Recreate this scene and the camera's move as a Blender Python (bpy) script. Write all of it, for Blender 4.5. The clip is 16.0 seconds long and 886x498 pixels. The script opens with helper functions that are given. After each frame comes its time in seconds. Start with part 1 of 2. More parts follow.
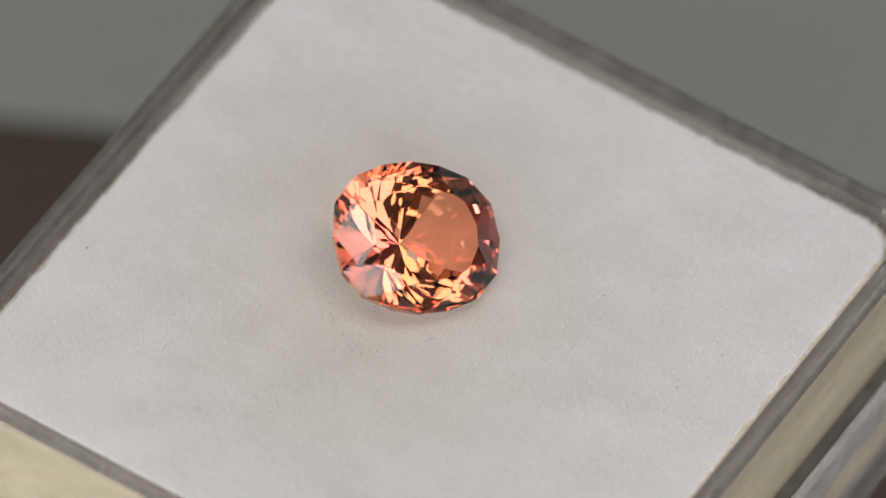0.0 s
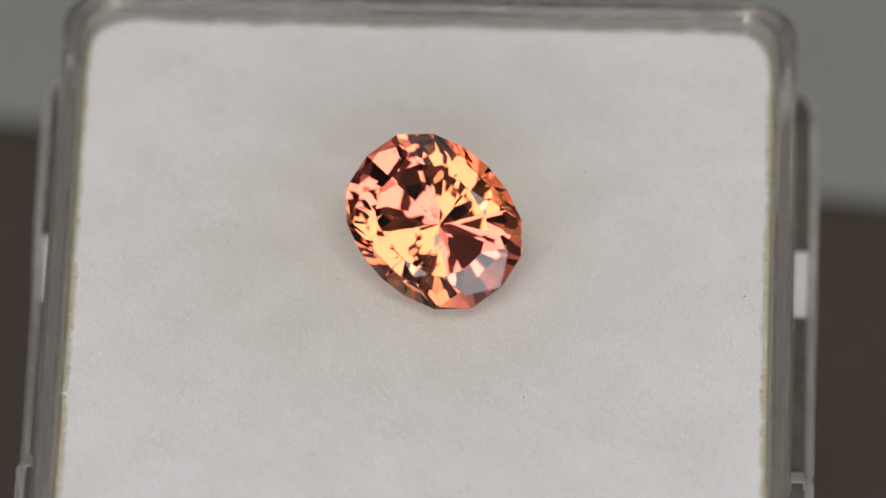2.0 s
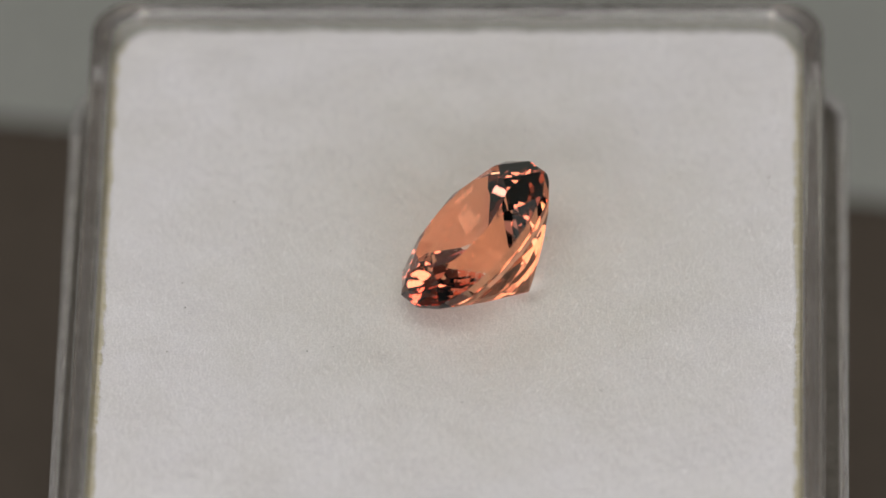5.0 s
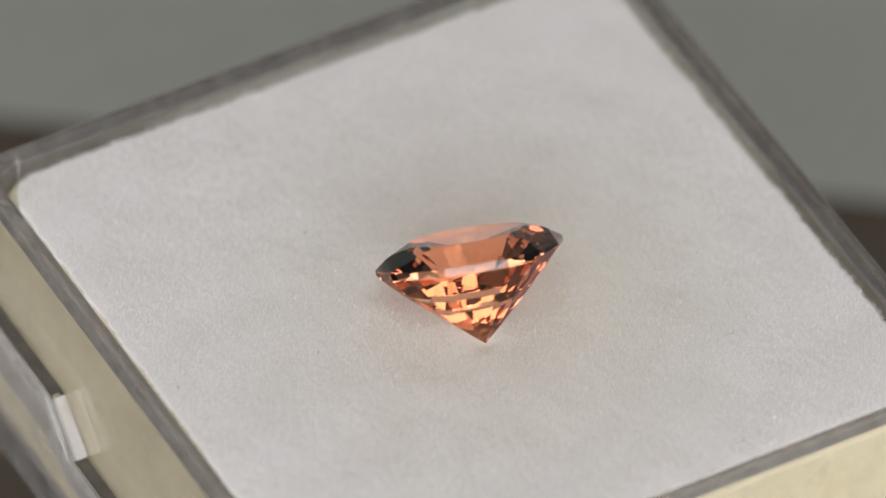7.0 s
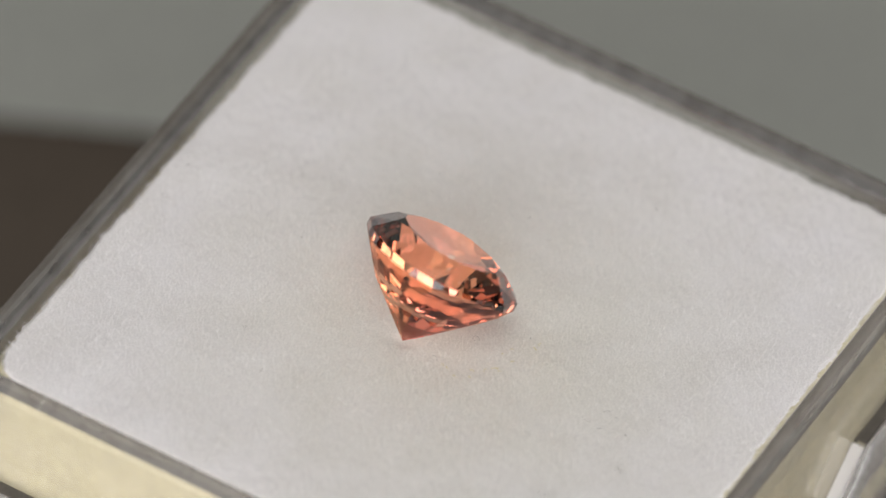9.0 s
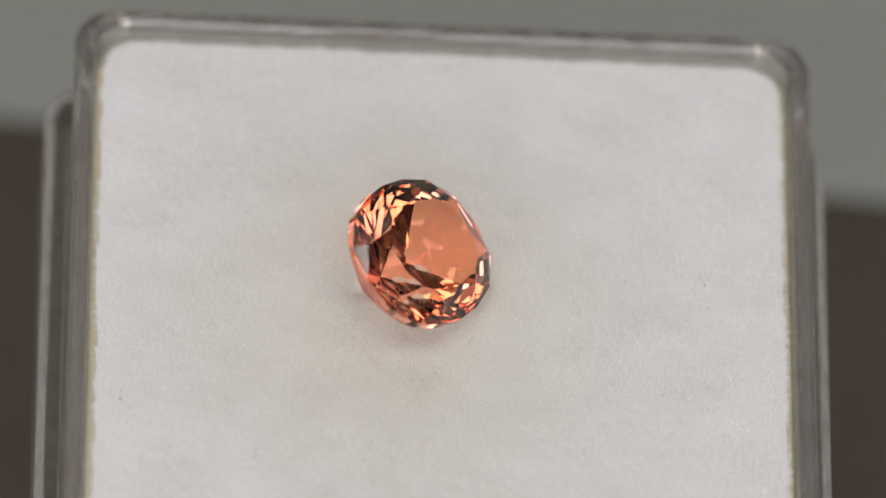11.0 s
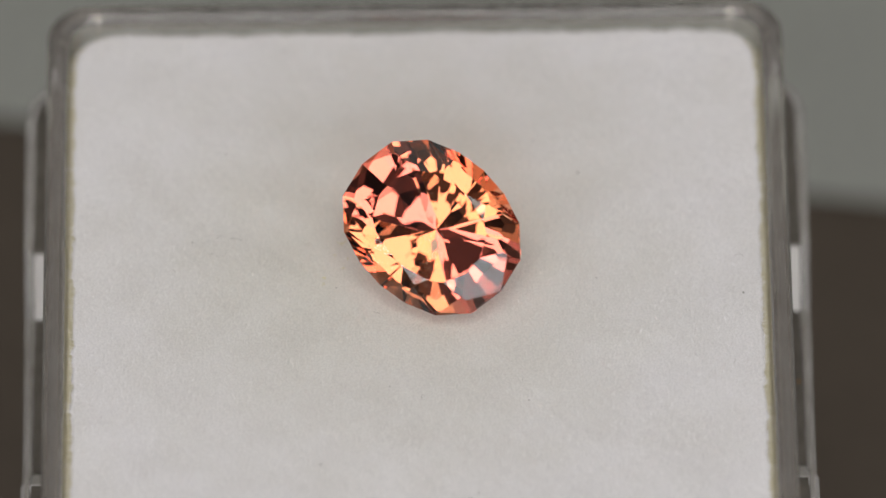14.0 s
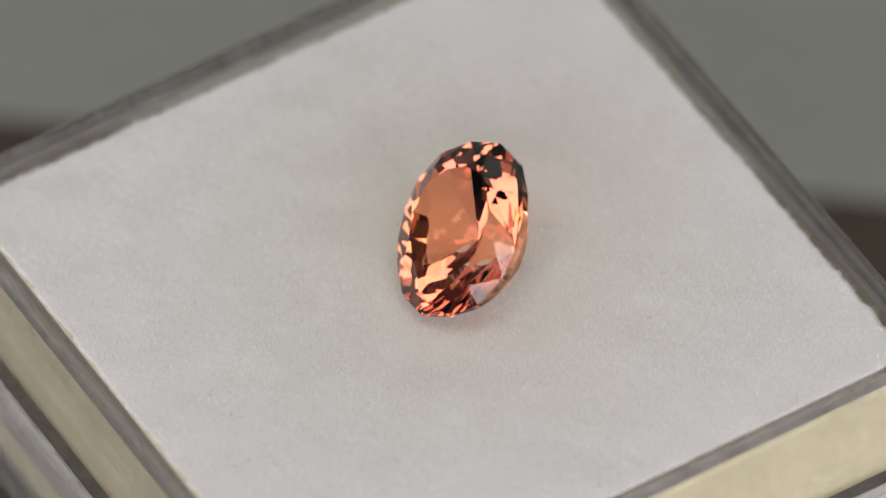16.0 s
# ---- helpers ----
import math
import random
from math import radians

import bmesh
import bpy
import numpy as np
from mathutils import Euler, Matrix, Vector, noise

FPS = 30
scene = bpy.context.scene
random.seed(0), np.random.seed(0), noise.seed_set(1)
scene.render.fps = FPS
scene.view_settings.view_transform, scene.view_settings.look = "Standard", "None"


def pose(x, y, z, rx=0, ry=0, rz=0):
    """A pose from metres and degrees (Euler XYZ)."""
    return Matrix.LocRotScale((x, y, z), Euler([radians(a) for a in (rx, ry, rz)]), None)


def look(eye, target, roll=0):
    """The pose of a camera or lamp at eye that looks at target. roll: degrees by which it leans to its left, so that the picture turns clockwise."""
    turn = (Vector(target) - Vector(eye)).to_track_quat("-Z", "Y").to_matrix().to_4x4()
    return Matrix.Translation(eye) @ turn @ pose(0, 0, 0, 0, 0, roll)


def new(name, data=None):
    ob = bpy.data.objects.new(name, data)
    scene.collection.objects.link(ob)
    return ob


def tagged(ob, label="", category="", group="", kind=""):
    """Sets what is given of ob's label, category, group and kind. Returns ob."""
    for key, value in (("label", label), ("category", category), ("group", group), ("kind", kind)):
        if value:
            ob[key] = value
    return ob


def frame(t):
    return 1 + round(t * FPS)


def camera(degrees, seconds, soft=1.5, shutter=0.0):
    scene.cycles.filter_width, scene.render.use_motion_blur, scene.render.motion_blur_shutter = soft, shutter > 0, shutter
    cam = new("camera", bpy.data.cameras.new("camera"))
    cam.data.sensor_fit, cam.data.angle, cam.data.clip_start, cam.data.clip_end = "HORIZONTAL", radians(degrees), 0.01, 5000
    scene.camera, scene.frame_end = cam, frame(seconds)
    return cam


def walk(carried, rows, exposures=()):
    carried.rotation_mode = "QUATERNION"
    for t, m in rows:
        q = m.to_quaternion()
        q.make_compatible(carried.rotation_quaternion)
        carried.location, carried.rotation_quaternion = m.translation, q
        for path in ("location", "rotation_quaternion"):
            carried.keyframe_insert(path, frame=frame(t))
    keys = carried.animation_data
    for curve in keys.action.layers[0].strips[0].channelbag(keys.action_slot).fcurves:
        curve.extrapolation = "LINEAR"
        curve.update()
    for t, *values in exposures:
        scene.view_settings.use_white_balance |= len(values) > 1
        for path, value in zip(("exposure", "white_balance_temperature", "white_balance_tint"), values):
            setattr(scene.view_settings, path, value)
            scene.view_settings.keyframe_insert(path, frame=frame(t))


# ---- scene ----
cam = camera(4.49, 16.0)
cam.data.dof.use_dof = True
cam.data.dof.focus_distance = 0.574
cam.data.dof.aperture_fstop = 25.0
EYE, AIM = (0.0, -0.3869, 0.47271), (-0.00007, 0.00163, 0.04748)
EXPOSURES = [(0.0, 0.0), (5.0, 0.02), (7.3, 0.14), (8.2, 0.16), (10.3, 0.23), (11.0, 0.15), (12.0, 0.06), (13.0, 0.0), (16.0, 0.0)]
walk(cam, [(0.0, look(EYE, AIM, 1.959)), (16.0, look(EYE, AIM, 1.959))], EXPOSURES)

# ---- light: an unseen dark enclosure, a soft panel overhead and a wide low window behind the camera ----
world = bpy.data.worlds.new("world")
scene.world = world
world.use_nodes = True
world.node_tree.nodes["Background"].inputs[0].default_value = (0.75, 0.87, 1.0, 1)
world.node_tree.nodes["Background"].inputs[1].default_value = 0.05


def area_lamp(name, eye, target, wide, high, watts, colour):
    data = bpy.data.lights.new(name, "AREA")
    data.shape, data.size, data.size_y = "RECTANGLE", wide, high
    data.energy, data.color = watts, colour
    ob = new(name, data)
    ob.matrix_basis = look(eye, target)
    return ob


area_lamp("soft_panel", (0.0, -0.235, 0.66), (0.0, -0.06, 0), 0.46, 0.24, 1.15, (1.0, 0.965, 0.915))
area_lamp("window_light", (0.0, -0.655, 0.41), (0, 0, 0.41), 1.26, 0.50, 6.2, (0.985, 0.978, 1.0))
# unseen fill lamp, added to brighten the backdrop and the box's rim
area_lamp("rear_fill", (0.0, 0.40, 0.795), (0, 0.40, 0), 0.60, 0.56, 0.5, (1.0, 0.96, 0.90))


# ---- materials ----
def material(name):
    m = bpy.data.materials.new(name)
    m.use_nodes = True
    nt = m.node_tree
    return m, nt, nt.nodes["Principled BSDF"]


def noise_node(nt, scale, detail=4.0, rough=0.55):
    tc = nt.nodes.new("ShaderNodeTexCoord")
    n = nt.nodes.new("ShaderNodeTexNoise")
    n.inputs["Scale"].default_value, n.inputs["Detail"].default_value, n.inputs["Roughness"].default_value = scale, detail, rough
    nt.links.new(tc.outputs["Object"], n.inputs["Vector"])
    return n


def ramp(nt, source, stops):
    r = nt.nodes.new("ShaderNodeValToRGB")
    el = r.color_ramp.elements
    while len(el) < len(stops):
        el.new(0.5)
    for e, (at, c) in zip(el, stops):
        e.position, e.color = at, (*c, 1)
    nt.links.new(source, r.inputs[0])
    return r


def mix(nt, a, b, factor, kind="MULTIPLY"):
    m = nt.nodes.new("ShaderNodeMix")
    m.data_type, m.blend_type = "RGBA", kind
    m.inputs[0].default_value = factor
    nt.links.new(a, m.inputs[6])
    nt.links.new(b, m.inputs[7])
    return m.outputs[2]


def bump(nt, bsdf, source, strength, distance):
    b = nt.nodes.new("ShaderNodeBump")
    b.inputs["Strength"].default_value, b.inputs["Distance"].default_value = strength, distance
    nt.links.new(source, b.inputs["Height"])
    nt.links.new(b.outputs[0], bsdf.inputs["Normal"])


def surface(name, low, high, scale, fine, rough, strength=0.0, distance=0.0001, specular=0.5):
    m, nt, b = material(name)
    big, small = noise_node(nt, scale), noise_node(nt, fine, 3)
    c1 = ramp(nt, big.outputs[0], [(0.3, low), (0.7, high)])
    c2 = ramp(nt, small.outputs[0], [(0.3, (0.86, 0.86, 0.86)), (0.65, (1, 1, 1))])
    nt.links.new(mix(nt, c1.outputs[0], c2.outputs[0], 1.0), b.inputs["Base Color"])
    b.inputs["Roughness"].default_value = rough
    b.inputs["Specular IOR Level"].default_value = specular
    if strength:
        bump(nt, b, small.outputs[0], strength, distance)
    return m


def clear(name, colour, ior, rough, streak=0.0):
    m, nt, b = material(name)
    nt.nodes.remove(b)
    g = nt.nodes.new("ShaderNodeBsdfGlass")
    g.inputs["Color"].default_value = (*colour, 1)
    g.inputs["IOR"].default_value, g.inputs["Roughness"].default_value = ior, rough
    nt.links.new(g.outputs[0], nt.nodes["Material Output"].inputs["Surface"])
    if streak:
        n = noise_node(nt, 420, 5, 0.7)
        bump(nt, g, n.outputs[0], streak, 0.0002)
        r = ramp(nt, noise_node(nt, 900, 4).outputs[0], [(0.45, (rough,) * 3), (0.75, (rough + 0.18,) * 3)])
        nt.links.new(r.outputs[0], g.inputs["Roughness"])
    return m


def hazy(name, colour, rough, haze):
    """Clear plastic with a thin white haze for scratches, dust and added brightness."""
    m = clear(name, colour, 1.58, rough, 0.015)
    nt = m.node_tree
    glass = [n for n in nt.nodes if n.type == "BSDF_GLASS"][0]
    d = nt.nodes.new("ShaderNodeBsdfDiffuse")
    d.inputs[0].default_value = (0.90, 0.88, 0.86, 1)
    mixer = nt.nodes.new("ShaderNodeMixShader")
    n = noise_node(nt, 700, 6, 0.75)
    r = ramp(nt, n.outputs[0], [(0.35, (haze * 0.5,) * 3), (0.75, (haze * 1.8,) * 3)])
    nt.links.new(r.outputs[0], mixer.inputs[0])
    nt.links.new(glass.outputs[0], mixer.inputs[1])
    nt.links.new(d.outputs[0], mixer.inputs[2])
    nt.links.new(mixer.outputs[0], nt.nodes["Material Output"].inputs["Surface"])
    return m


def tinted_middle(nt, colour):
    """The flock is darker and yellower in its middle, round the stone, and whiter towards the edges."""
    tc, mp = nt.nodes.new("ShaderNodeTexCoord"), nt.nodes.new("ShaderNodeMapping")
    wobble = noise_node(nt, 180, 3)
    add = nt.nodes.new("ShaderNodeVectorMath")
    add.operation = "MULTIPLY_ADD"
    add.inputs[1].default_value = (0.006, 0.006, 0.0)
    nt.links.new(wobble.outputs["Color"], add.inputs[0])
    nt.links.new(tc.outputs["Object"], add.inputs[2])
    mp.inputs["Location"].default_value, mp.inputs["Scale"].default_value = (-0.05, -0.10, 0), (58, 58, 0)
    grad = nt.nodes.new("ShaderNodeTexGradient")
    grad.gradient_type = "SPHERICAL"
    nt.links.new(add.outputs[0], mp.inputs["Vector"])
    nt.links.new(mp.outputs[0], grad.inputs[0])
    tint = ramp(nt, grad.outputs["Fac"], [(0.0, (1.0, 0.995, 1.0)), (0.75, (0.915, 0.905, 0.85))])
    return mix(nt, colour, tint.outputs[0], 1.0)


def flock(name):
    m = surface(name, (0.83, 0.815, 0.795), (0.89, 0.878, 0.882), 260, 9000, 1.0, 0.15, 0.00005, 0.1)
    nt = m.node_tree
    b = nt.nodes["Principled BSDF"]
    nt.links.new(tinted_middle(nt, b.inputs["Base Color"].links[0].from_socket), b.inputs["Base Color"])
    return m


def fibres(name):
    m, nt, b = material(name)
    g = nt.nodes.new("ShaderNodeNewGeometry")
    r = ramp(nt, g.outputs["Random Per Island"], [(0.0, (0.77, 0.75, 0.72)), (0.5, (0.85, 0.836, 0.825)), (1.0, (0.90, 0.887, 0.89))])
    nt.links.new(tinted_middle(nt, r.outputs[0]), b.inputs["Base Color"])
    b.inputs["Roughness"].default_value, b.inputs["Specular IOR Level"].default_value = 1.0, 0.1
    return m


NAP, FIBRE = flock("white_flock"), fibres("white_fibre")
FOAM = surface("cream_foam", (0.55, 0.505, 0.345), (0.62, 0.57, 0.41), 300, 2200, 0.95, 0.6, 0.0001, 0.1)
PLASTIC = hazy("clear_plastic", (0.985, 0.972, 0.95), 0.01, 0.065)
# the skirt's stronger haze paints in the light that its edges catch
SKIRT = hazy("lightened_skirt_plastic", (0.99, 0.985, 0.978), 0.06, 0.17)
FROSTED = hazy("frosted_plastic", (0.93, 0.92, 0.91), 0.3, 0.38)
MAT = surface("dark_brown_board", (0.084, 0.066, 0.050), (0.108, 0.086, 0.067), 30, 700, 0.7, 0.3, 0.0002, 0.3)
PAPER = surface("grey_paper", (0.36, 0.37, 0.34), (0.40, 0.41, 0.375), 12, 900, 0.9, 0.2, 0.0001, 0.2)
LINT = surface("grey_lint", (0.26, 0.25, 0.23), (0.42, 0.40, 0.37), 500, 3000, 0.9)
METAL = surface("grey_enamel", (0.20, 0.20, 0.20), (0.26, 0.26, 0.26), 40, 900, 0.5)
# dark brown that paints the shade inside the box's groove
GROOVE_SHADE = surface("groove_shade_brown", (0.085, 0.076, 0.064), (0.125, 0.113, 0.096), 900, 4000, 0.85, 0.5, 0.00008, 0.3)
YELLOWED = surface("yellowed_fibre", (0.62, 0.55, 0.22), (0.72, 0.66, 0.36), 900, 4000, 0.95)
GRAIN = surface("rust_grain", (0.20, 0.10, 0.03), (0.28, 0.15, 0.05), 800, 4000, 0.8)
# grey of the unseen enclosure, chosen for the dark reflections in the stone
WALL = surface("enclosure_grey", (0.12, 0.115, 0.11), (0.15, 0.145, 0.14), 4, 120, 0.9, 0.2, 0.001, 0.2)


def stone(name, colour):
    """Clear cut stone whose colour lies in the light that passes through it, with a colourless polish."""
    m, nt, b = material(name)
    b.inputs["Base Color"].default_value = (*colour, 1)
    b.inputs["Transmission Weight"].default_value, b.inputs["IOR"].default_value, b.inputs["Roughness"].default_value = 1.0, 1.76, 0.0
    return m


GEM_CROWN = stone("peach_stone_crown", (1.0, 0.68, 0.50))


def two_toned(name, through_colour, along_colour):
    """The lower facets: light that leaves takes one tint, light that is thrown back into the stone, over a longer way, another."""
    m, nt, b = material(name)
    nt.nodes.remove(b)
    fresnel, shader = nt.nodes.new("ShaderNodeFresnel"), nt.nodes.new("ShaderNodeMixShader")
    bent, gloss = nt.nodes.new("ShaderNodeBsdfRefraction"), nt.nodes.new("ShaderNodeBsdfGlossy")
    fresnel.inputs["IOR"].default_value = bent.inputs["IOR"].default_value = 1.76
    bent.inputs["Roughness"].default_value = gloss.inputs["Roughness"].default_value = 0.0
    bent.inputs["Color"].default_value, gloss.inputs["Color"].default_value = (*through_colour, 1), (*along_colour, 1)
    nt.links.new(fresnel.outputs[0], shader.inputs[0])
    nt.links.new(bent.outputs[0], shader.inputs[1])
    nt.links.new(gloss.outputs[0], shader.inputs[2])
    nt.links.new(shader.outputs[0], nt.nodes["Material Output"].inputs["Surface"])
    return m


GEM_ORANGE = two_toned("peach_stone_orange", (1.0, 0.63, 0.47), (1.0, 0.635, 0.485))
GEM_PINK = two_toned("peach_stone_pink", (1.0, 0.61, 0.47), (1.0, 0.56, 0.54))


# ---- helpers for meshes ----
def part(name, bm, mat, parent=None, label="", smooth=False):
    me = bpy.data.meshes.new(name)
    bm.normal_update()
    bm.to_mesh(me)
    bm.free()
    for m in mat if isinstance(mat, (list, tuple)) else (mat,):
        me.materials.append(m)
    if smooth:
        for f in me.polygons:
            f.use_smooth = True
    ob = new(name, me)
    ob.parent = parent
    if label:
        ob["label"] = label
    return ob


def rounded_square(half, radius, n=7):
    """Corner arcs, with more stations on each side where the lip and groove step."""
    pts = []
    for q in range(4):
        for i in range(n):
            a = math.pi / 2 * (q + i / (n - 1))
            cx, cy = ((1, 1), (-1, 1), (-1, -1), (1, -1))[q]
            pts.append((cx * (half - radius) + radius * math.cos(a), cy * (half - radius) + radius * math.sin(a)))
        for k in STATIONS + tuple(-k for k in reversed(STATIONS)):
            pts.append(((k, half), (-half, k), (-k, -half), (half, -k))[q])
    return pts


STEP_OUT, STEP_IN, STEP, LIFT = 0.0078, 0.0053, 0.0012, 0.0013
STATIONS = (0.0165, STEP_OUT, 0.0070, 0.0061, STEP_IN)


def sunk(x, y, half, lip=True):
    """How far the groove sinks at a place on its ring; the lip stands higher along the sides than round the corners."""
    on_y, on_x = abs(abs(y) - half) < 1e-7, abs(abs(x) - half) < 1e-7
    ease = min(1.0, max(0.0, (STEP_OUT - abs(x)) / (STEP_OUT - STEP_IN)))
    if lip and on_x and abs(y) < 0.0166:
        return -LIFT
    if lip and on_y and abs(x) < 0.0166:
        return STEP * ease - LIFT * (1 - ease)
    return STEP * ease if on_y and abs(x) < STEP_OUT else 0.0


def swept(profile, n=7, stepped=()):
    """Rings (half, radius, z) of a rounded square joined one to the next and closed at both ends; the rings named in stepped sink in the middle of the y sides."""
    bm = bmesh.new()
    rings = []
    lip = stepped[:7]
    for k, (h, r, z) in enumerate(profile):
        ring = []
        for x, y in rounded_square(h, r, n):
            low = sunk(x, y, h, k in lip) if k in stepped else 0.0
            ring.append(bm.verts.new((x, y, z - low)))
        rings.append(ring)
    k = len(rings[0])
    for a, b in zip(rings, rings[1:]):
        for i in range(k):
            bm.faces.new((a[i], a[(i + 1) % k], b[(i + 1) % k], b[i]))
    bm.faces.new(list(reversed(rings[0])))
    bm.faces.new(rings[-1])
    bmesh.ops.recalc_face_normals(bm, faces=bm.faces)
    return bm


def disc(r, z0, z1, bev=0.0008, n=72):
    bm = bmesh.new()
    rings = []
    for rr, z in ((r - bev, z0), (r, z0 + bev), (r, z1 - bev), (r - bev, z1)):
        rings.append([bm.verts.new((rr * math.cos(math.tau * i / n), rr * math.sin(math.tau * i / n), z)) for i in range(n)])
    for a, b in zip(rings, rings[1:]):
        for i in range(n):
            bm.faces.new((a[i], a[(i + 1) % n], b[(i + 1) % n], b[i]))
    bm.faces.new(list(reversed(rings[0])))
    bm.faces.new(rings[-1])
    return bm


# ---- setting ----
def sheet(name, x0, x1, y0, y1, z, mat, label, category):
    bm = bmesh.new()
    bm.faces.new([bm.verts.new(c) for c in ((x0, y0, z), (x1, y0, z), (x1, y1, z), (x0, y1, z))])
    return tagged(part(name, bm, mat), label, category, kind="structure")


def slab(name, x0, x1, y0, y1, z0, z1, mat, label, category):
    bm = bmesh.new()
    bmesh.ops.create_cube(bm, size=1, matrix=Matrix.Translation(((x0 + x1) / 2, (y0 + y1) / 2, (z0 + z1) / 2)) @ Matrix.Diagonal((x1 - x0, y1 - y0, z1 - z0, 1)))
    return tagged(part(name, bm, mat), label, category, kind="structure")


slab("ground", -0.72, 0.72, -0.64, 0.72, -0.03, 0.0, MAT, "dark brown matte work surface under the turntable", "work surface")
# unseen walls and ceiling, added to close the scene and darken the stone's reflections
slab("wall_north", -0.76, 0.76, 0.72, 0.76, -0.03, 0.8, WALL, "unseen plain dark grey wall added to close the scene", "wall")
slab("wall_east", 0.72, 0.76, -0.64, 0.72, -0.03, 0.8, WALL, "unseen plain dark grey wall added to close the scene", "wall")
slab("wall_west", -0.76, -0.72, -0.64, 0.72, -0.03, 0.8, WALL, "unseen plain dark grey wall added to close the scene", "wall")
slab("ceiling", -0.76, 0.76, -0.68, 0.76, 0.8, 0.84, WALL, "unseen plain dark grey ceiling added to close the scene", "ceiling")


def window_wall():
    """The wall behind the camera, with a wide opening for the daylight."""
    bm = bmesh.new()
    for x0, x1, z0, z1 in ((-0.76, 0.76, -0.03, 0.15), (-0.76, 0.76, 0.67, 0.8), (-0.76, -0.64, 0.15, 0.67), (0.64, 0.76, 0.15, 0.67)):
        bmesh.ops.create_cube(bm, size=1, matrix=Matrix.Translation(((x0 + x1) / 2, -0.66, (z0 + z1) / 2)) @ Matrix.Diagonal((x1 - x0, 0.04, z1 - z0, 1)))
    return tagged(part("wall_south", bm, WALL), "unseen plain dark grey wall added with a wide window opening", "wall", kind="structure")


window_wall()


def backdrop():
    """A sheet of grey paper, lying behind the turntable and curving up at its far end."""
    bm = bmesh.new()
    prof = [(0.0, 0.0006)] + [(0.02 * i, 0.0006) for i in range(1, 12)]
    prof += [(0.22 + 0.12 * math.sin(a), 0.0006 + 0.12 * (1 - math.cos(a))) for a in [math.pi / 2 * i / 12 for i in range(1, 13)]]
    prof += [(0.34, 0.30), (0.34, 0.45)]
    xs = (-0.4, -0.2, 0.0, 0.2, 0.4)
    for lift in (0.0, 0.0004):
        rows = [[bm.verts.new((x, d, z + lift)) for x in xs] for d, z in prof]
        for a, b in zip(rows, rows[1:]):
            for i in range(4):
                bm.faces.new((a[i], a[i + 1], b[i + 1], b[i]) if lift else (b[i], b[i + 1], a[i + 1], a[i]))
        if lift:
            for i in range(4):
                bm.faces.new((under[i], under[i + 1], rows[0][i + 1], rows[0][i]))
        under = rows[0]
    ob = part("backdrop", bm, PAPER, smooth=False)
    ob.matrix_basis = pose(0.0, 0.0513, 0.0, 0, 0, -4.7)
    return tagged(ob, "sheet of plain grey paper behind the turntable", "backdrop", kind="structure")


backdrop()

# ---- the display box (its space: x, y along the sides, z = 0 at the pad's top) ----
BASE = -0.0137


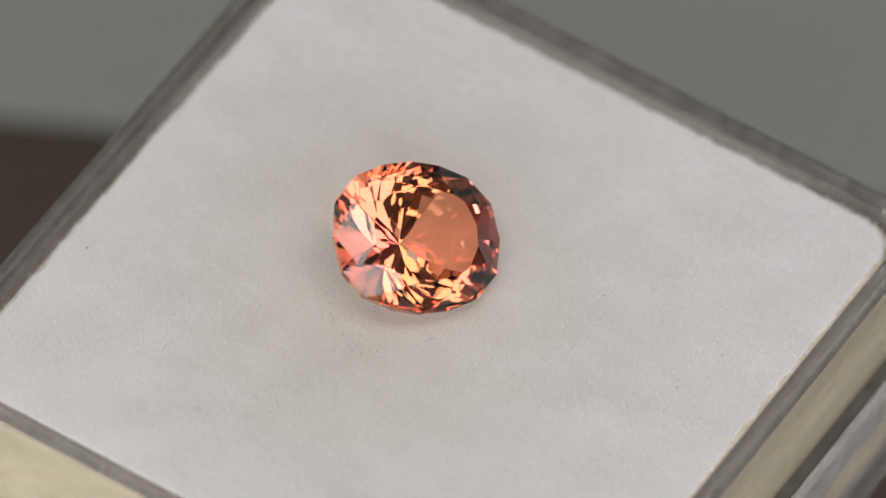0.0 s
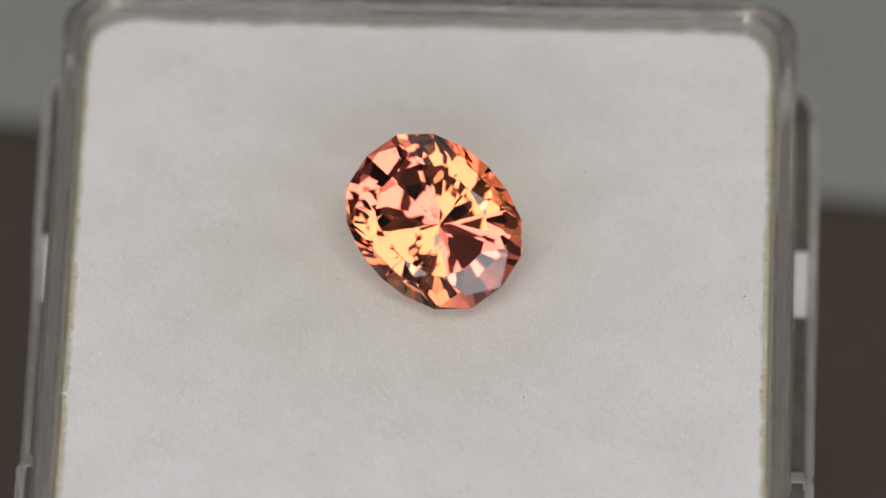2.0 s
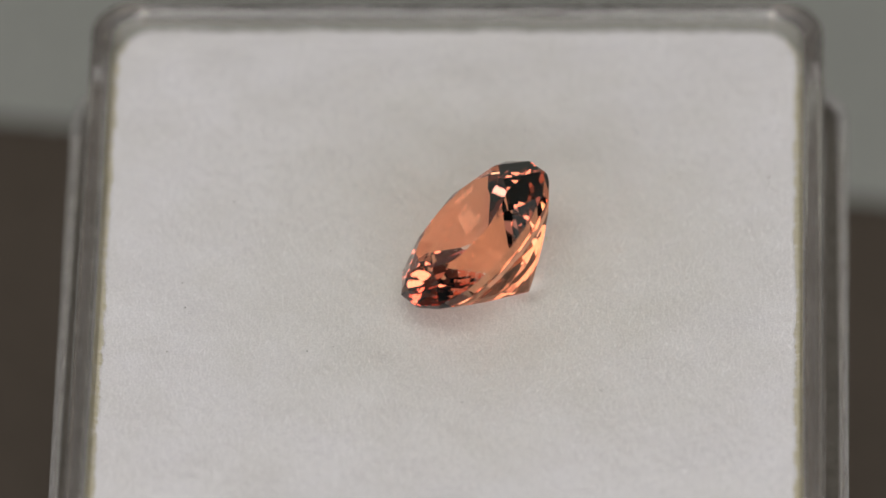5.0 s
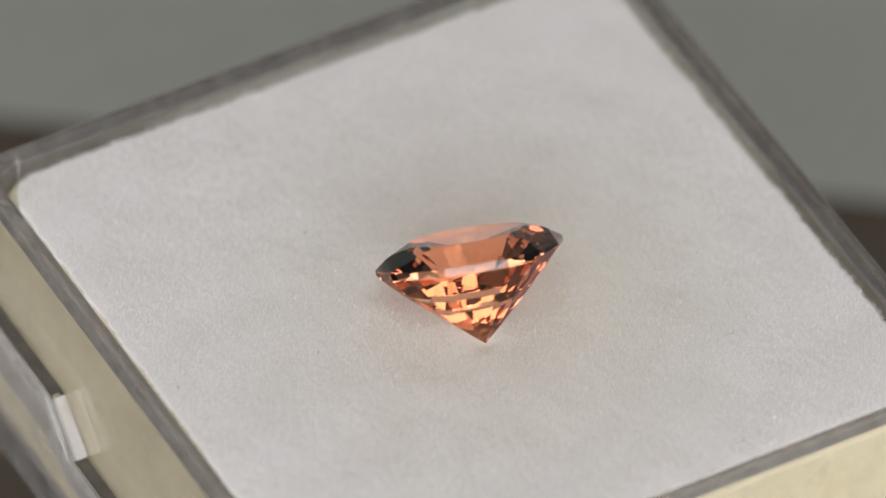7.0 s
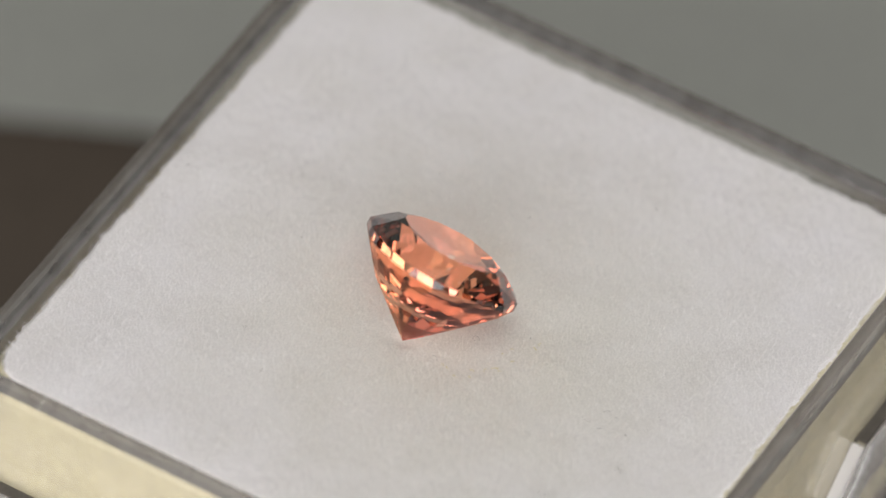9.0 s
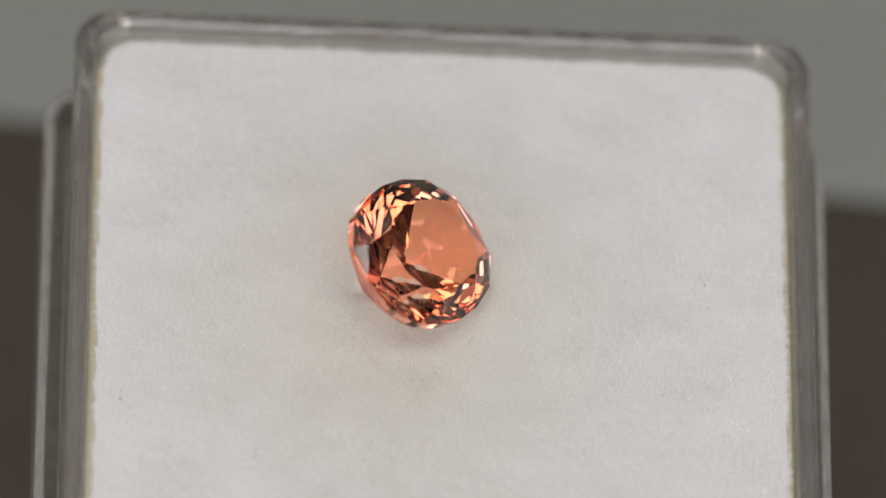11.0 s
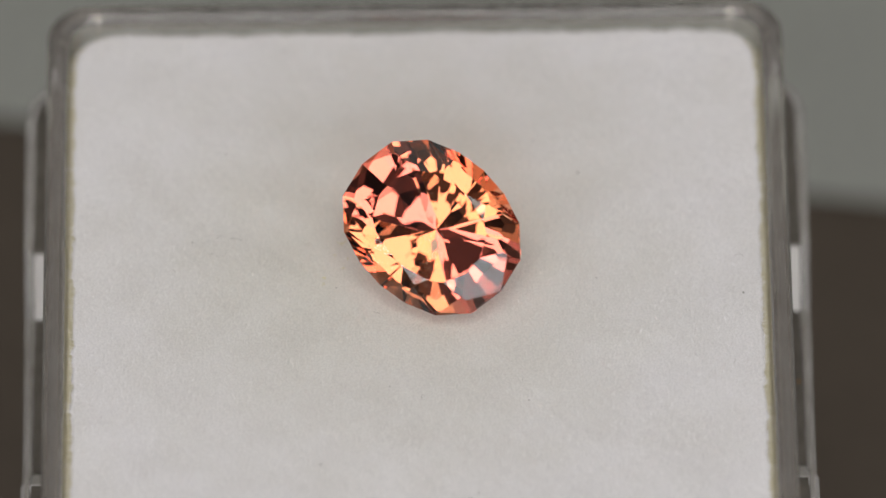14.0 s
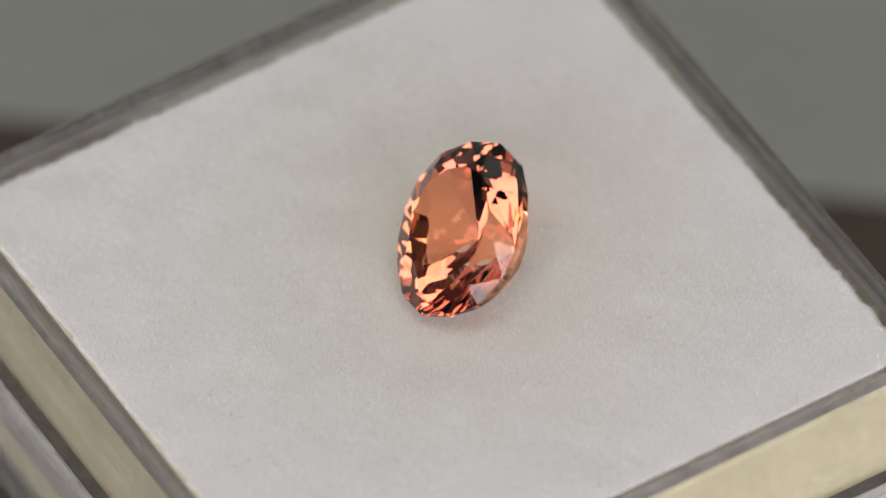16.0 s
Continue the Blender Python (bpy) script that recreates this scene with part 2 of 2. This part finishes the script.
def display_box():
    box = new("display_box")
    mm = 0.001
    prof = [(20.15, 2.2, BASE / mm), (20.35, 2.3, BASE / mm + 0.25), (20.35, 2.3, -7.15), (20.32, 2.28, -6.98), (20.24, 2.24, -6.85), (20.12, 2.18, -6.79),
            (20.0, 2.1, -6.81), (19.90, 2.05, -6.9), (19.84, 2.0, -7.1), (19.82, 2.0, -8.3), (19.15, 1.9, -8.35), (19.1, 1.9, -8.2),
            (19.07, 2.2, 0.36), (19.03, 2.18, 0.62), (18.93, 2.14, 0.79), (18.76, 2.08, 0.90), (18.50, 2.0, 0.93), (18.26, 1.92, 0.90), (18.08, 1.84, 0.79), (17.98, 1.74, 0.62),
            (17.94, 1.6, 0.36), (17.91, 1.6, -2.0), (17.90, 1.5, BASE / mm + 1.2)]
    body = part("body", swept([(h * mm, r * mm, z * mm) for h, r, z in prof], 15, range(2, 12)), (PLASTIC, SKIRT), box)
    ring = len(rounded_square(0.02, 0.002, 15))
    for f in body.data.polygons[:9 * ring]:
        f.material_index = 1
    body.visible_shadow = False
    for sx in (-6.55, 6.55):
        for sy in (-1, 1):
            bm = bmesh.new()
            lean = math.atan2(2.3, 2.5) * (1 if sx > 0 else -1)
            bmesh.ops.create_cube(bm, size=1, matrix=Matrix.Translation((sx * mm, sy * 19.48 * mm, -7.05 * mm)) @ Matrix.Rotation(-lean, 4, "Y") @ Matrix.Diagonal((3.4 * mm, 0.70 * mm, 0.5 * mm, 1)))
            bmesh.ops.bevel(bm, geom=bm.edges[:], offset=0.00006, segments=2, affect="EDGES")
            part("latch_tab", bm, FROSTED, box, "frosted white plastic tab in the groove")
    # a dark strip that paints the shade of the groove, broken where the tabs are
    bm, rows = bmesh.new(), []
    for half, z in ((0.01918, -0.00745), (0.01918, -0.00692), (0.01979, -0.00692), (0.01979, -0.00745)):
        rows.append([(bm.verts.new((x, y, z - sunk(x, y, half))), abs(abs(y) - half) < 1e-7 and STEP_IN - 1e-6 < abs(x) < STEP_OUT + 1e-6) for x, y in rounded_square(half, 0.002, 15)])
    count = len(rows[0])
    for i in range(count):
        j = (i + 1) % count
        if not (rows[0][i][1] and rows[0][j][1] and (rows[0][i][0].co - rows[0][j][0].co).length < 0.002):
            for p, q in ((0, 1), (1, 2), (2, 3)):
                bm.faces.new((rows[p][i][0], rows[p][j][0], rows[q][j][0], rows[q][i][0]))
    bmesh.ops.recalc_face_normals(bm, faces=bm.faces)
    part("groove_shade_strip", bm, GROOVE_SHADE, box, "dark strip standing in for shade in the groove")
    bm = bmesh.new()
    bmesh.ops.create_icosphere(bm, subdivisions=2, radius=0.00009, matrix=Matrix.Translation((-0.5 * mm, 19.60 * mm, -8.08 * mm)))
    part("dust_grain", bm, GRAIN, box, "tiny rust brown grain in the groove")
    return tagged(box, "clear plastic square gem display box without its lid", "display box")


def pad():
    """Cream foam block with a white flocked top sheet, a little uneven, a nap of short fibres and bits of lint."""
    thing = new("foam_pad")
    mm = 0.001
    block = part("foam_block", swept([(17.6 * mm, 1.2 * mm, BASE + 0.0013), (17.84 * mm, 1.9 * mm, BASE + 0.002), (17.84 * mm, 1.9 * mm, -0.55 * mm), (17.72 * mm, 1.85 * mm, -0.32 * mm), (17.2 * mm, 1.8 * mm, -0.25 * mm)], 7), FOAM, thing, "cream coloured foam core", smooth=False)
    rng = random.Random(4)
    bm = bmesh.new()
    n = 220
    half = 17.62 * mm

    def height(x, y):
        v = Vector((x * 330, y * 330, 0.0))
        dent = 0.0002 * math.exp(-((x + 0.00404) ** 2 + (y - 0.00122) ** 2) / 0.0006 ** 2)
        near = 0.00005 * math.exp(-((x + 0.0030) ** 2 + (y - 0.001) ** 2) / 0.0045 ** 2)
        return 0.00006 * noise.noise(v) + 0.00002 * noise.noise(v * 2.6) + 0.000015 * noise.noise(v * 6) + near - dent

    def corner(x, y):
        r = 2.2 * mm
        ax, ay = abs(x) - (half - r), abs(y) - (half - r)
        if ax > 0 and ay > 0:
            d = math.hypot(ax, ay)
            m = max(ax, ay)
            if d > 0:
                x = math.copysign(half - r + ax * m / d, x)
                y = math.copysign(half - r + ay * m / d, y)
        # ragged cut edge
        e = max(0.0, max(abs(x), abs(y)) / half - 0.94) / 0.06
        k = 1 + e * (0.008 * noise.noise(Vector((x * 700, y * 700, 3.0))) + 0.007 * noise.noise(Vector((x * 2300, y * 2300, 7.0))) - 0.003)
        return x * k, y * k

    grid = []
    for j in range(n + 1):
        row = []
        for i in range(n + 1):
            x, y = corner(half * (2 * i / n - 1), half * (2 * j / n - 1))
            row.append(bm.verts.new((x, y, height(x, y))))
        grid.append(row)
    for j in range(n):
        for i in range(n):
            bm.faces.new((grid[j][i], grid[j][i + 1], grid[j + 1][i + 1], grid[j + 1][i]))
    rim = [grid[0][i] for i in range(n + 1)] + [grid[j][n] for j in range(1, n + 1)] + [grid[n][i] for i in range(n - 1, -1, -1)] + [grid[j][0] for j in range(n - 1, 0, -1)]
    low = [bm.verts.new((v.co.x * 0.975, v.co.y * 0.975, -0.0009)) for v in rim]
    for i in range(len(rim)):
        k = (i + 1) % len(rim)
        bm.faces.new((rim[k], rim[i], low[i], low[k]))
    part("flocked_sheet", bm, NAP, thing, "white flocked top sheet", smooth=True)

    # nap: short fibres all over, longer ones hanging over the edges
    verts, faces = [], []

    def fibre(x, y, z, dx, dy, dz, wide):
        a = rng.random() * math.tau
        ux, uy = wide * math.cos(a), wide * math.sin(a)
        k = len(verts)
        mx, my, mz = x + dx * 0.5 + uy * 1.5, y + dy * 0.5 - ux * 1.5, z + dz * 0.62
        verts.extend([(x - ux, y - uy, z), (x + ux, y + uy, z), (mx + ux * 0.7, my + uy * 0.7, mz), (mx - ux * 0.7, my - uy * 0.7, mz), (x + dx, y + dy, z + dz)])
        faces.extend([(k, k + 1, k + 2, k + 3), (k + 3, k + 2, k + 4)])

    for _ in range(110000):
        x, y = corner(rng.uniform(-half, half), rng.uniform(-half, half))
        if math.hypot(x + 0.00404, y - 0.00122) < 0.0005:
            continue
        fibre(x, y, height(x, y) - 0.00003, rng.gauss(0, 0.00011), rng.gauss(0, 0.00011), rng.uniform(0.00010, 0.00034), 0.000008)
    for _ in range(15000):
        u, side = rng.uniform(-half, half), rng.randrange(4)
        d = half - abs(rng.gauss(0, 0.00025))
        x, y = corner(*((d, u), (-d, u), (u, d), (u, -d))[side])
        ox, oy = ((1, 0), (-1, 0), (0, 1), (0, -1))[side]
        out = abs(rng.gauss(0, 0.00019))
        fibre(x, y, height(x, y) - 0.00004 - rng.random() * 0.00008, ox * out + rng.gauss(0, 0.00009), oy * out + rng.gauss(0, 0.00009), rng.uniform(-0.00006, 0.00026), 0.000012)
    me = bpy.data.meshes.new("nap")
    me.from_pydata(verts, [], faces)
    me.materials.append(FIBRE)
    nap = new("nap", me)
    nap.parent = thing
    tagged(nap, "short white fibres", kind="stuff")

    # lint: thin curled threads and specks lying on the nap
    for x, y in LINT_AT + [(rng.uniform(-16.5, 16.5), rng.uniform(-16.5, 16.5)) for _ in range(5)]:
        x, y = x * mm, y * mm
        part("lint", thread(rng, x, y, height(x, y) + 0.00013, rng.uniform(0.0004, 0.0012), 0.000009), LINT, thing)
    for x, y in YELLOW_AT:
        for _ in range(3):
            u, v = (x + rng.gauss(0, 0.25)) * mm, (y + rng.gauss(0, 0.25)) * mm
            part("stained_fibre", thread(rng, u, v, height(u, v) + 0.00016, rng.uniform(0.0002, 0.0005), 0.000014), YELLOWED, thing, "fibre stained yellow")
    for x, y, r in SPECKS:
        x, y, r = x * mm, y * mm, r * mm
        bm = bmesh.new()
        bmesh.ops.create_icosphere(bm, subdivisions=1, radius=r, matrix=Matrix.Translation((x, y, height(x, y) + 0.00012)) @ Matrix.Diagonal((1, 0.8, 0.5, 1)))
        part("speck", bm, LINT, thing)
    return tagged(thing, "white flocked foam pad filling the clear plastic box", "foam pad")


def thread(rng, x, y, z, length, wide):
    bm = bmesh.new()
    a, n, prev = rng.random() * math.tau, 7, None
    turn = rng.gauss(0, 0.5)
    for i in range(n):
        w = wide * (0.5 if i in (0, n - 1) else 1)
        p = [bm.verts.new((x - w * math.sin(a), y + w * math.cos(a), z)), bm.verts.new((x + w * math.sin(a), y - w * math.cos(a), z)), bm.verts.new((x, y, z + 1.6 * w))]
        if prev:
            for k in range(3):
                bm.faces.new((prev[k], prev[(k + 1) % 3], p[(k + 1) % 3], p[k]))
        prev = p
        x, y, z = x + length / n * math.cos(a), y + length / n * math.sin(a), z + rng.uniform(-0.00001, 0.00002)
        a += turn + rng.gauss(0, 0.25)
    return bm


# places on the pad in millimetres
SPECKS = [(0.30, 16.6, 0.07), (-16.25, -6.8, 0.08), (13.45, 2.5, 0.06), (14.27, 5.62, 0.05), (11.2, -5.0, 0.05), (-3.45, -11.5, 0.05), (-2.7, -10.5, 0.04),
          (7.16, 5.55, 0.05), (-0.78, 9.12, 0.05), (5.84, 5.25, 0.04), (-0.33, -4.16, 0.05), (6.19, -1.48, 0.04)]
LINT_AT = [(-3.6, -9.6), (-2.9, -9.7), (-3.56, -10.2), (-2.1, -1.9), (-16.3, -6.5), (13.2, 2.8), (-6.0, -12.4), (-1.64, -12.5), (1.27, -2.27), (-10.2, 6.1), (7.1, 0.24)]
YELLOW_AT = [(-1.85, -3.93), (-3.07, -3.73), (-4.12, -2.93), (-4.80, -1.56), (-0.78, -4.93)]


# ---- the stone (its space: z along its axis, x its long axis, culet at 0) ----
def gemstone():
    depth, crown = 0.004317, 0.001366
    half = [0.004810, 0.004825, 0.004478, 0.004058, 0.003927]
    n = 16
    ring = []
    for i in range(n):
        k = i % 8
        k = 8 - k if k > 4 else k
        a = math.tau * i / n
        ring.append(Vector((half[k] * math.cos(a), half[k] * math.sin(a), 0)))
    planes = []
    FLAT_X, FLAT_Y = 0.95, 0.785
    up, lip = Vector((0, 0, 1)), 0.00042

    def cut(point, normal, tag):
        planes.append((Vector(point), Vector(normal).normalized(), tag))

    def flat(out):
        return FLAT_X * out.x ** 2 + FLAT_Y * out.y ** 2

    for i in range(n):
        a, b = ring[i], ring[(i + 1) % n]
        t = (b - a).normalized()
        out = Vector((t.y, -t.x, 0))
        mid = (a + b) / 2
        cut(mid, out, 0)
        reach = mid.dot(out)
        # steep facets under the girdle, long lower facets between the mains, upper girdle facets
        base = math.atan2(depth * flat(out), reach)
        s = base + math.radians(14)
        cut(mid + up * depth, out * math.sin(s) - up * math.cos(s), 1)
        foot = out * reach * 0.20
        foot.z = 0.20 * reach * math.tan(base)
        s = base + math.radians(2.4)
        cut(foot, out * math.sin(s) - up * math.cos(s), 1)
        s = math.radians(37.5)
        cut(mid + up * (depth + lip), out * math.sin(s) + up * math.cos(s), 0)
        # narrow blades between the lower facets and the mains
        for share, reached, steeper in ((0.22, 0.40, 4.4), (0.78, 0.40, 4.4), (0.08, 0.62, 7.5), (0.92, 0.62, 7.5)):
            side = a.lerp(b, share)
            away = Vector((side.x / half[0] ** 2, side.y / half[4] ** 2, 0)).normalized()
            away = (away + out).normalized()
            reach = side.dot(away)
            base = math.atan2(depth * flat(away), reach)
            foot = away * reach * reached
            foot.z = reached * reach * math.tan(base)
            s = base + math.radians(steeper)
            cut(foot, away * math.sin(s) - up * math.cos(s), 1)
    for i in range(n):
        a = ring[i]
        t = (ring[(i + 1) % n] - ring[i - 1]).normalized()
        out = Vector((t.y, -t.x, 0))
        reach = a.dot(out)
        # mains meet at the culet
        s = math.atan2(depth * flat(out), reach) + (math.radians(1.9) if i % 2 else 0.0)
        cut((0, 0, 0), out * math.sin(s) - up * math.cos(s), 1)
        if i % 2 == 0:
            # crown mains through the girdle's corners, stars between the table's corners
            inner = 0.62
            s = math.atan2(crown - lip, reach * (1 - inner))
            cut(a + up * (depth + lip), out * math.sin(s) + up * math.cos(s), 0)
        else:
            s = math.radians(18)
            cut(a * 0.605 + up * (depth + crown), out * math.sin(s) + up * math.cos(s), 0)
    cut((0, 0, depth + crown), up, 0)

    bm = bmesh.new()
    bmesh.ops.create_cube(bm, size=0.012, matrix=Matrix.Translation((0, 0, 0.003)))
    for point, normal, tag in planes:
        bmesh.ops.bisect_plane(bm, geom=bm.verts[:] + bm.edges[:] + bm.faces[:], dist=1e-9, plane_co=point, plane_no=normal, clear_outer=True)
        edges = [e for e in bm.edges if e.is_boundary]
        if edges:
            bmesh.ops.holes_fill(bm, edges=edges, sides=0)
    bmesh.ops.remove_doubles(bm, verts=bm.verts[:], dist=2e-6)
    bmesh.ops.recalc_face_normals(bm, faces=bm.faces)
    thing = new("gemstone")
    made = {k: bmesh.new() for k in ("table_facet", "crown", "girdle", "pavilion")}
    for f in bm.faces:
        f.normal_update()
        z, pick = f.normal.z, 0
        name = "table_facet" if z > 0.995 else "crown" if z > 0.1 else "girdle" if z > -0.1 else "pavilion"
        if name == "pavilion":
            ang = abs(math.degrees(math.atan2(f.normal.y, f.normal.x)))
            pick = 2 if min(ang, 180 - ang) < 34 else 1
        g = made[name].faces.new([made[name].verts.new(v.co) for v in f.verts])
        g.material_index = pick
    bm.free()
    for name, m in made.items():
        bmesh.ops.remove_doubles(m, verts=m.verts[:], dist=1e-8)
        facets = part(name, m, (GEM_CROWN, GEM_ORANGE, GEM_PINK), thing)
        # table and pavilion cast no shadow, to brighten the pad under the stone
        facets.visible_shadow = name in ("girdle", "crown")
    return tagged(thing, "faceted oval peach-orange gemstone lying tilted on the pad", "gemstone")


def turntable():
    """Under the box: a platform on a spindle that turns, and a fixed foot."""
    top = new("turntable")
    part("platform", disc(0.016, BASE - 0.004, BASE, 0.0006), METAL, top)
    part("spindle", disc(0.006, -0.0415, BASE - 0.004, 0.0004, 40), METAL, top)
    foot = part("support_disc", disc(0.014, 0.0, 0.006, 0.001), METAL)
    tagged(foot, "low round grey disc under the small turntable", "support disc")
    return tagged(top, "small round grey turntable under the box", "turntable")


BOX, PAD, STONE, TABLE = display_box(), pad(), gemstone(), turntable()

# the box's lean and place on the turntable, and the stone's in the box
BOX_POSE = Matrix(((0.8518, 0.5234, 0.0225, -0.000786), (-0.5221, 0.8516, -0.0470, -0.000838), (-0.0438, 0.0283, 0.9986, -0.000008), (0, 0, 0, 1)))
STONE_POSE = Matrix(((-0.5936, 0.5436, 0.5935, -0.004037), (-0.7255, -0.6806, -0.1023, 0.001225), (0.3483, -0.4912, 0.7983, -0.000030), (0, 0, 0, 1)))


START, RATE = -0.7, 29.79


def motions():
    # an even turn, clockwise seen from above
    # small shifts of box and turntable, fitted to the camera's view: seconds, millimetres
    fitted_shifts = [(0.0, -0.03, 0.0), (1.0, -0.08, 0.02), (2.0, -0.10, 0.08), (3.0, -0.04, 0.15), (4.0, 0.03, 0.12), (5.0, 0.12, 0.16), (6.5, 0.16, 0.16), (8.0, 0.17, 0.15),
             (9.5, 0.18, 0.08), (10.5, 0.19, -0.10), (11.5, 0.15, -0.33), (12.0, 0.06, -0.36), (13.0, -0.09, -0.40), (14.0, -0.15, -0.32), (15.0, -0.08, -0.20), (16.0, -0.07, -0.16)]
    at, xs, ys = zip(*fitted_shifts)
    turns = [(i / 2, START + RATE * i / 2, float(np.interp(i / 2, at, xs)), float(np.interp(i / 2, at, ys))) for i in range(33)]
    spun = [(t, pose(x / 1000, y / 1000, 0.046, 0, 0, -a) @ BOX_POSE) for t, a, x, y in turns]
    for thing in (BOX, PAD, TABLE):
        walk(thing, spun)
    walk(STONE, [(t, m @ STONE_POSE) for t, m in spun])


motions()
